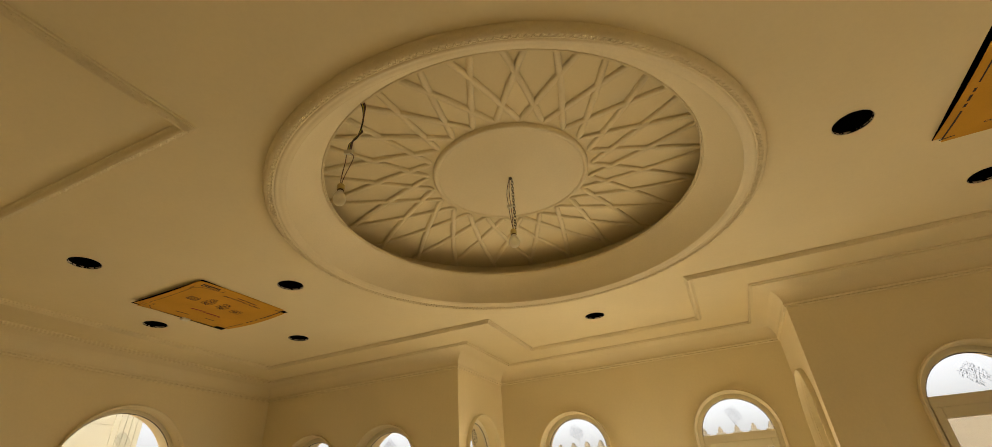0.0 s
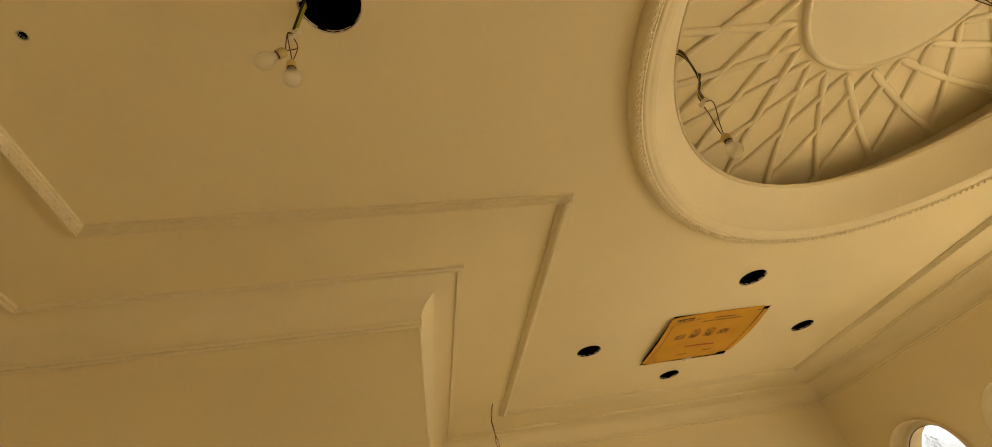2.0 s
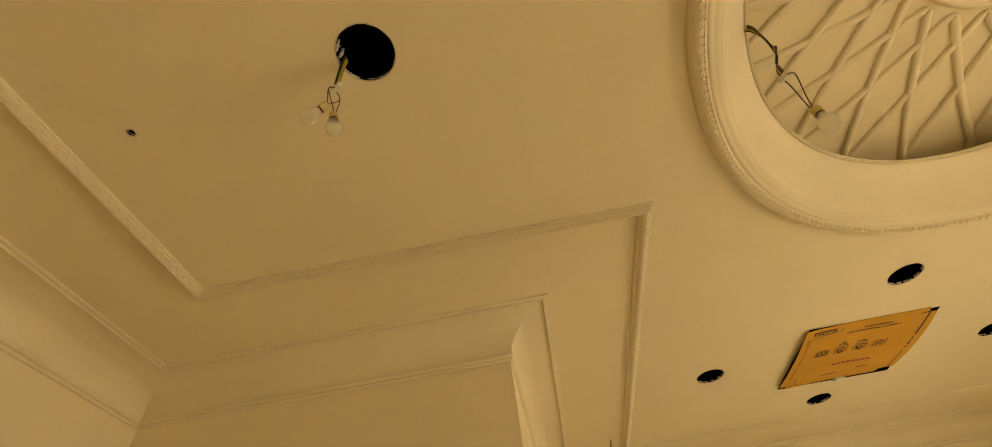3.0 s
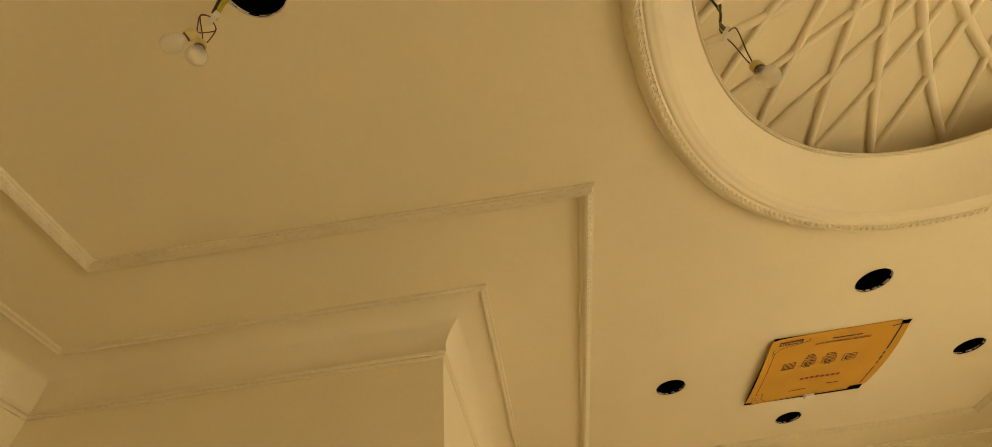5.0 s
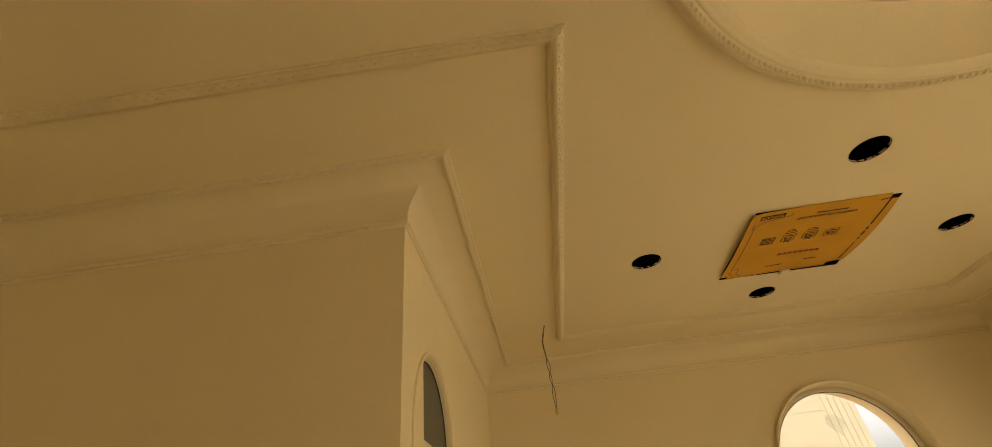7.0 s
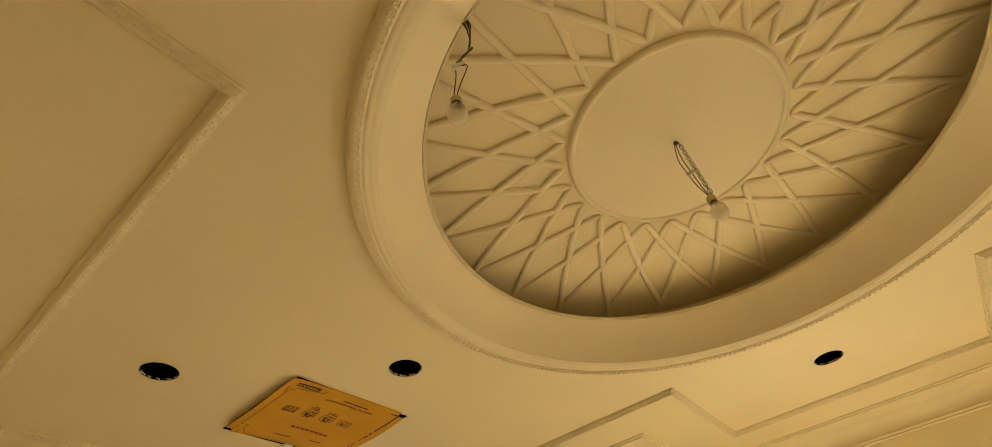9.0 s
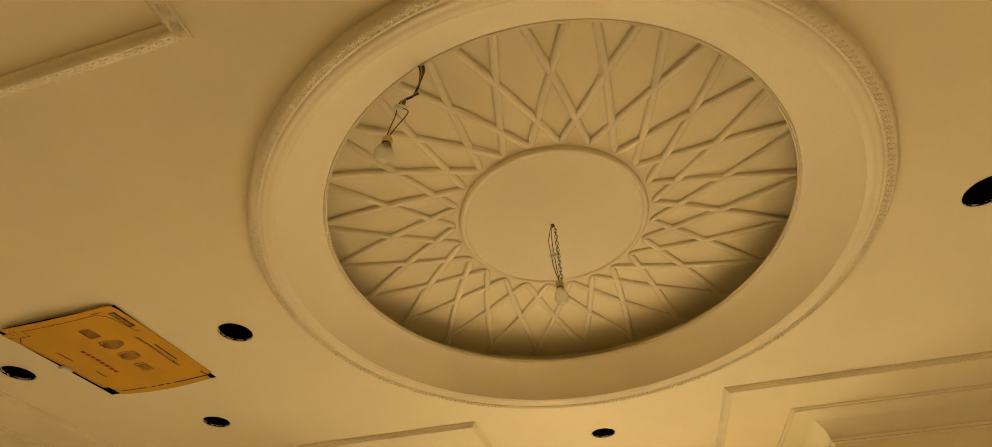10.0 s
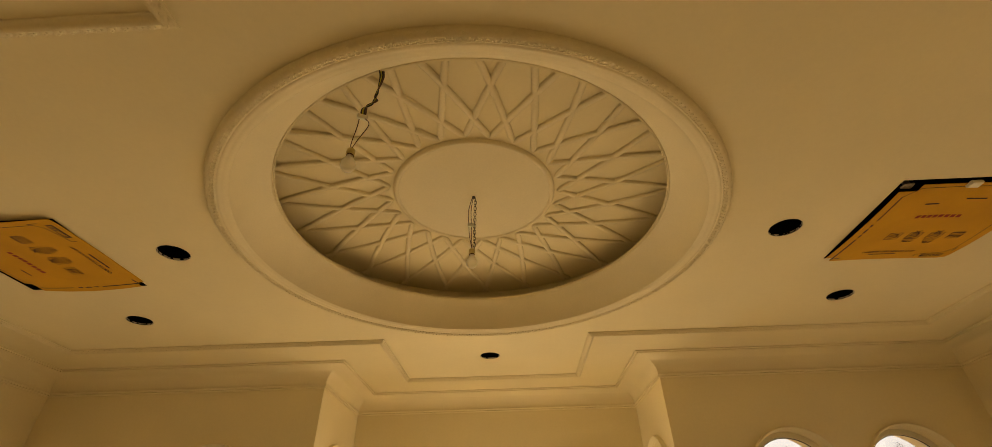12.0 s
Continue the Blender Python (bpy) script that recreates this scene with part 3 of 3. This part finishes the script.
def text_mesh(words, size):
    cu = bpy.data.curves.new("words", "FONT")
    cu.body, cu.size, cu.align_x, cu.align_y = words, size, "CENTER", "CENTER"
    cu.offset = 0.035 * size
    tmp = bpy.data.objects.new("words", cu)
    scene.collection.objects.link(tmp)
    dg = bpy.context.evaluated_depsgraph_get()
    me = bpy.data.meshes.new_from_object(tmp.evaluated_get(dg))
    bpy.data.objects.remove(tmp)
    bpy.data.curves.remove(cu)
    bm = bmesh.new()
    bm.from_mesh(me)
    bpy.data.meshes.remove(me)
    return bm


def template_sheet(cx, cy, h, turn, slip, side):
    """A printed carton sheet hung loosely under a square opening. Page right is u, page top is v, printed face down."""
    well = thing("cassette_opening", (cx, cy, H), "square dark opening above a hanging carton sheet", "ceiling opening", "unit openings")
    # closed box over the opening, coloured near-black in place of real shade
    bm = bmesh.new()
    for k, (z0, z1, g) in enumerate(((0.001, 0.30, h - 0.001),)):
        lo = [bm.verts.new((sx * g, sy * g, z0)) for sx, sy in ((-1, -1), (1, -1), (1, 1), (-1, 1))]
        hi = [bm.verts.new((sx * g, sy * g, z1)) for sx, sy in ((-1, -1), (1, -1), (1, 1), (-1, 1))]
        for j in range(4):
            bm.faces.new((lo[j], lo[(j + 1) % 4], hi[(j + 1) % 4], hi[j]))
        bm.faces.new(hi)
    part("shade_black_cavity", bm, BLACK, well)
    if side < 0:
        bm = bmesh.new()
        box(bm, -h + 0.045, -h + 0.105, -h + 0.050, -h + 0.095, 0.010, 0.022)
        box(bm, -h + 0.060, -h + 0.090, -h + 0.060, -h + 0.085, 0.022, 0.290)
        bmesh.ops.bevel(bm, geom=list(bm.edges), offset=0.003, segments=1, affect="EDGES")
        part("hanger_bracket", bm, FOIL, well, "dull grey metal hanger bracket")

    root = thing("template_sheet", (cx, cy, H), "orange carton mounting template hanging loosely under a ceiling opening", "carton sheet", "carton sheets")
    # local axes: x = page right, y = page top, z = down
    root.matrix_basis = Matrix.Translation((cx, cy, H)) @ pose(0, 0, 0, 180, 0, 0) @ pose(0, 0, 0, 0, 0, turn) @ pose(side * h, -h, 0) @ pose(0, 0, 0, 0, 0, slip) @ pose(-side * h + (0.022 if side > 0 else -0.010), h - 0.012, 0)
    n, s = 16, h - 0.006
    bm = bmesh.new()
    grid = []
    for i in range(n + 1):
        for j in range(n + 1):
            u, v = 2 * i / n - 1, 2 * j / n - 1
            grid.append(bm.verts.new((u * s * 1.025 - side * 0.020 * max(0.0, -side * u) * (1 - v * v), v * s * (0.975 if v > 0 else 1.004), sag(side * u, v))))
    # worn, cut corners
    for i, j, k in ((0, n, 0.9), (n, n, 0.35), (n, 0, 0.3), (0, 0, 0.0)):
        a, b = grid[(i + (1 if i == 0 else -1)) * (n + 1) + j].co, grid[i * (n + 1) + j + (1 if j == 0 else -1)].co
        grid[i * (n + 1) + j].co = grid[i * (n + 1) + j].co.lerp((a + b) / 2, k)
    torn = {(0, n - 1), (1, n - 1), (n - 1, n - 1), (0, 0)}
    for i in range(n):
        for j in range(n):
            if (i, j) in torn:
                continue
            bm.faces.new((grid[i * (n + 1) + j], grid[(i + 1) * (n + 1) + j], grid[(i + 1) * (n + 1) + j + 1], grid[i * (n + 1) + j + 1]))
    bmesh.ops.delete(bm, geom=[v for v in bm.verts if not v.link_faces], context="VERTS")
    ext = bmesh.ops.extrude_face_region(bm, geom=list(bm.faces))
    bmesh.ops.translate(bm, vec=(0, 0, -0.005), verts=[q for q in ext["geom"] if isinstance(q, bmesh.types.BMVert)])
    part("board", bm, CARD, root, smooth=True)

    def drape(bm, name, mat, label=""):
        for v in bm.verts:
            v.co.z = sag(side * v.co.x / s, v.co.y / s) + 0.0012
        part(name, bm, mat, root, label)

    def strip_bar(bm, x0, y0, x1, y1, w):
        d = Vector((x1 - x0, y1 - y0))
        k = max(1, int(d.length / 0.05))
        nrm = Vector((-d.y, d.x)).normalized() * w / 2
        prev = None
        for j in range(k + 1):
            p = Vector((x0, y0)) + d * j / k
            pair = (bm.verts.new((*(p + nrm), 0)), bm.verts.new((*(p - nrm), 0)))
            if prev:
                bm.faces.new((prev[0], prev[1], pair[1], pair[0]))
            prev = pair

    e = s - 0.034
    bm = bmesh.new()
    line = [(e - 0.21, -e), (e - 0.21, -e + 0.03), (e - 0.04, -e + 0.055), (e, -e + 0.10), (e, e - 0.15), (e - 0.055, e - 0.15), (e - 0.055, e - 0.07), (e - 0.11, e), (-e + 0.07, e), (-e, e - 0.07)]
    for p, q in zip(line, line[1:]):
        strip_bar(bm, *p, *q, 0.0045)
    for y0, y1, w in ((-e, -e + 0.27, 0.012), (-e + 0.30, -e + 0.33, 0.014), (-e + 0.35, -e + 0.40, 0.014), (-e + 0.42, -e + 0.45, 0.014), (e - 0.30, e - 0.07, 0.009)):
        strip_bar(bm, -e, y0, -e, y1, w)
    strip_bar(bm, -e - 0.012, -e, -e + 0.06, -e + 0.012, 0.010)
    for x0, y0, x1, y1 in ((e - 0.02, e - 0.10, e + 0.02, e - 0.10), (e - 0.03, e - 0.06, e + 0.01, e - 0.06), (e - 0.045, e - 0.03, e - 0.045, e + 0.01), (e + 0.012, -e + 0.06, e + 0.012, -e + 0.12)):
        strip_bar(bm, x0, y0, x1, y1, 0.005)
    drape(bm, "printed_outline", INK)
    bm = bmesh.new()
    strip_bar(bm, e - 0.165, -e + 0.012, e - 0.012, -e + 0.012, 0.040)
    drape(bm, "printed_box", INK)
    bm = text_mesh("TEMPLATE", 0.030)
    bmesh.ops.translate(bm, vec=(e - 0.088, -e + 0.012, 0), verts=list(bm.verts))
    for v in bm.verts:
        v.co.z = sag(side * v.co.x / s, v.co.y / s) + 0.0022
    part("printed_word", bm, CARD, root)
    bm = text_mesh("CASSETTE TYPE INDOOR UNIT", 0.026)
    bmesh.ops.translate(bm, vec=(-0.045, -0.315, 0), verts=list(bm.verts))
    drape(bm, "printed_words", BROWN)
    for x0, x1, y in ((-0.16, -0.12, -0.350), (-0.115, -0.05, -0.350), (-0.045, 0.03, -0.350), (0.02, 0.14, 0.285), (-0.20, -0.115, 0.245)):
        bm = bmesh.new()
        strip_bar(bm, x0, y, x1, y, 0.012)
        drape(bm, "printed_line", BROWN)
    # brand mark as a plain shape
    bm = bmesh.new()
    for k in range(8):
        strip_bar(bm, -0.165 + 0.036 * k, 0.116, -0.139 + 0.036 * k, 0.116, 0.030)
    drape(bm, "brand_mark", RED)
    for k in range(4):
        x = -0.155 + 0.136 * k
        bm = bmesh.new()
        for x0, y0, x1, y1 in ((-0.042, -0.04, 0.042, -0.04), (0.042, -0.04, 0.042, 0.035), (0.042, 0.035, -0.042, 0.035), (-0.042, 0.035, -0.042, -0.04)):
            strip_bar(bm, x + x0, y0 - 0.10, x + x1, y1 - 0.10, 0.005)
        if k < 3:
            for x0, y0, x1, y1 in ((-0.032, -0.02, 0.0, -0.028), (0.0, -0.028, 0.030, -0.010), (-0.032, -0.004, 0.024, 0.004), (-0.028, 0.012, 0.026, 0.020), (0.022, -0.02, 0.022, 0.018)):
                strip_bar(bm, x + x0, y0 - 0.10, x + x1, y1 - 0.10, 0.008)
            if k:
                strip_bar(bm, x - 0.022, -0.080, x + 0.018, -0.045, 0.008)
                strip_bar(bm, x - 0.022, -0.045, x + 0.018, -0.080, 0.008)
                for j in range(2 + k // 2):
                    strip_bar(bm, x - 0.036 + 0.01 * j, -0.162 - 0.018 * j, x + 0.012, -0.162 - 0.018 * j, 0.009)
                    strip_bar(bm, x + 0.018, -0.162 - 0.018 * j, x + 0.040 - 0.005 * j, -0.162 - 0.018 * j, 0.009)
        else:
            for j in range(4):
                strip_bar(bm, x - 0.038, -0.125 + 0.017 * j, x + 0.038, -0.125 + 0.017 * j, 0.007)
        drape(bm, "pictogram", BROWN)
    # foam clip on the upper edge
    bm = bmesh.new()
    box(bm, -0.080, -0.010, s - 0.035, s + 0.02, 0.004, 0.024)
    bmesh.ops.bevel(bm, geom=list(bm.edges), offset=0.005, segments=2, affect="EDGES")
    part("clip", bm, WHITE, root, "white plastic clip")


for x, y, h, turn, slip, side in SHEETS:
    template_sheet(x, y, h, turn, slip, side)


# ---------------------------------------------------------------- hanging lamps and wires
def bulb_parts(root, top, way, size=1.0):
    """A lamp holder and bulb that hang from top along way."""
    way = Vector(way).normalized()
    q = way.to_track_quat("-Z", "Y").to_matrix().to_4x4()
    m = Matrix.Translation(top) @ q
    bm = bmesh.new()
    lathe(bm, [(0.0, 0.0), (0.010, 0.0), (0.019, -0.006), (0.021, -0.012), (0.021, -0.034), (0.0215, -0.036), (0.0215, -0.040), (0.0, -0.040)], 20)
    bm.transform(m @ Matrix.Scale(size, 4))
    h = part("lamp_holder", bm, HOLDER, root, "cream plastic lamp holder", smooth=True)
    bm = bmesh.new()
    lathe(bm, [(0.0, -0.040), (0.0175, -0.040), (0.0175, -0.047), (0.0, -0.047)], 20)
    bm.transform(m @ Matrix.Scale(size, 4))
    part("lamp_cap", bm, WIRE_R, root, smooth=True)
    bm = bmesh.new()
    pr = [(0.0, -0.0465), (0.015, -0.0465), (0.017, -0.056), (0.022, -0.066), (0.031, -0.080), (0.0355, -0.094), (0.036, -0.106), (0.033, -0.120), (0.025, -0.132), (0.014, -0.139), (0.0, -0.141)]
    lathe(bm, pr, 24)
    bm.transform(m @ Matrix.Scale(size, 4))
    part("bulb", bm, BULB, root, "unlit frosted glass bulb", smooth=True)


def wire_part(root, ctrl, r, mat, name="wire"):
    bm = bmesh.new()
    tube(bm, curve_pts(ctrl, 7), r, 7)
    part(name, bm, mat, root)


def connector(root, p, rz):
    bm = bmesh.new()
    box(bm, -0.022, 0.022, -0.008, 0.008, -0.012, 0.012)
    bmesh.ops.bevel(bm, geom=list(bm.edges), offset=0.002, segments=1, affect="EDGES")
    bm.transform(Matrix.Translation(p) @ pose(0, 0, 0, 0, 0, rz))
    part("terminal_block", bm, WHITE, root, "white terminal block")


# lamp at the rim
LP = Vector((-0.365, -1.252, 2.988))
lamp = thing("hanging_lamp", (0, 0, 0), "unlit bulb on loose yellow and black wires", "hanging lamp", "bare bulbs")
for k, mat in enumerate((WIRE_K, WIRE_Y, WIRE_K, WIRE_R)):
    o = 0.006 * k - 0.009
    wire_part(lamp, [(-0.36, -1.30, 3.512), (-0.315 + o, -1.25, 3.512), (-0.302 + o, -1.228, 3.48), (-0.310 + o, -1.212 - o, 3.43), (-0.322 - o, -1.205 + o, 3.37), (-0.318 + o, -1.212, 3.32), (-0.335 - o, -1.225, 3.28), (-0.350 + o, -1.238, 3.24), (-0.346 + o, -1.246, 3.19)], 0.0037, mat)
cb = Vector((-0.348, -1.248, 3.178))
connector(lamp, cb, 25)
wire_part(lamp, [cb + Vector((-0.012, 0, -0.01)), cb + Vector((-0.014, 0, -0.06)), LP + Vector((-0.006, 0, 0.03)), LP], 0.0019, WIRE_R)
wire_part(lamp, [cb + Vector((0.012, 0, -0.01)), cb + Vector((0.035, 0.0, -0.05)), LP + Vector((0.018, 0, 0.05)), LP], 0.0019, WIRE_R)
bulb_parts(lamp, LP, (0.0, 0, -1), 0.84)

# lamp on the chain
CT = Vector((0.024, -0.004, H + PZ - 0.018))
CB = Vector((0.018, -0.019, 3.245))
pend = thing("chain_lamp", (0, 0, 0), "unlit bulb hung from the rosette by a dark chain", "hanging lamp", "bare bulbs")
bm = bmesh.new()
lathe(bm, [(0.0, CT.z + 0.002), (0.012, CT.z + 0.002), (0.012, CT.z - 0.010), (0.006, CT.z - 0.016), (0.0, CT.z - 0.016)], 12, CT.x, CT.y)
part("hook", bm, CHAIN, pend)
n_links = 17
z0, z1 = CT.z - 0.014, CB.z + 0.005
step = (z0 - z1) / n_links
for k in range(n_links):
    c = Vector((CT.x + 0.012 + (CB.x - CT.x) * k / n_links, CT.y, z0 - step * (k + 0.5)))
    bm = bmesh.new()
    pts = []
    for j in range(12):
        q = 2 * math.pi * j / 12
        a, b = 0.0085 * math.cos(q), 0.62 * step * math.sin(q) + 0.004 * (1 if math.sin(q) > 0 else -1)
        pts.append(c + (Vector((a, 0, b)) if k % 2 else Vector((0, a, b))))
    tube(bm, pts, 0.0018, 5, closed=True)
    part("chain_link", bm, CHAIN, pend)
for dx, mat in ((-0.012, WIRE_R), (-0.026, WIRE_R)):
    wire_part(pend, [(CT.x + dx * 0.3, CT.y, CT.z), (CT.x + dx * 1.3, CT.y - 0.004, CT.z - 0.12), (CT.x + dx * 1.2, CT.y, CT.z - 0.22), (CT.x + dx * 1.0, CT.y + 0.004, CT.z - 0.32), CB], 0.0022, mat)
connector(pend, Vector((CT.x - 0.016, CT.y, CT.z - 0.24)), 0)
bulb_parts(pend, CB, (0, 0, -1))

# two bulbs from the wide hole
twin = thing("twin_lamp", (0, 0, 0), "two unlit bulbs on short wires out of a ceiling hole", "hanging lamp", "bare bulbs")
tb = Vector((-0.070, -2.775, 3.20))
for k, mat in enumerate((WIRE_Y, WIRE_Y, WIRE_K)):
    o = 0.009 * k
    wire_part(twin, [(-0.050 + o, -2.746, 3.345), (-0.052 + o, -2.752, 3.312), (-0.058 + o, -2.760, 3.26), (tb.x + o - 0.008, tb.y, tb.z + 0.012)], 0.0040, mat)
connector(twin, tb, 60)
B1, B2 = Vector((-0.094, -2.777, 3.082)), Vector((-0.074, -2.790, 3.110))
for b in (B1, B2):
    for s in (-1, 1):
        wire_part(twin, [tb + Vector((0.008 * s, 0, -0.01)), tb + Vector((0.022 * s, -0.01 * s, -0.04)), b + Vector((0.010 * s, 0, 0.02)), b], 0.0017, WIRE_R)
bulb_parts(twin, B1, (-0.13, 0.10, -1), 0.70)
bulb_parts(twin, B2, (-0.12, -0.95, -0.75), 0.70)
bm = bmesh.new()
fr = random.Random(3)
for k in range(5):
    p = Vector((-0.025 + 0.04 * fr.random(), -2.762 + 0.012 * fr.random(), 3.310 + 0.015 * fr.random()))
    tube(bm, [p, p + Vector((0.012 * fr.random(), 0.008, 0.006)), p + Vector((0.02 * fr.random(), 0.012, 0.02))], 0.0045, 5)
part("foil_scrap", bm, FOIL, twin, "crumpled foil at the hole's edge")

# cable end by the frosted door
cable = thing("loose_cable", (0, 0, 0), "thin dark twin cable with a connector hanging from the ceiling", "cable")
wire_part(cable, [(-3.722, -1.800, 3.305), (-3.722, -1.822, 3.24), (-3.724, -1.838, 3.15), (-3.720, -1.830, 3.05), (-3.712, -1.806, 2.94), (-3.716, -1.826, 2.86), (-3.708, -1.800, 2.76), (-3.706, -1.808, 2.62)], 0.0025, WIRE_R)
wire_part(cable, [(-3.720, -1.798, 3.305), (-3.724, -1.818, 3.23), (-3.720, -1.834, 3.14), (-3.724, -1.824, 3.05), (-3.716, -1.830, 2.95), (-3.708, -1.808, 2.86), (-3.714, -1.820, 2.75), (-3.704, -1.812, 2.62)], 0.0025, WIRE_K)
bm = bmesh.new()
box(bm, -3.722, -3.690, -1.822, -1.800, 2.585, 2.63)
bmesh.ops.bevel(bm, geom=list(bm.edges), offset=0.004, segments=1, affect="EDGES")
part("terminal_block", bm, HOLDER, cable)
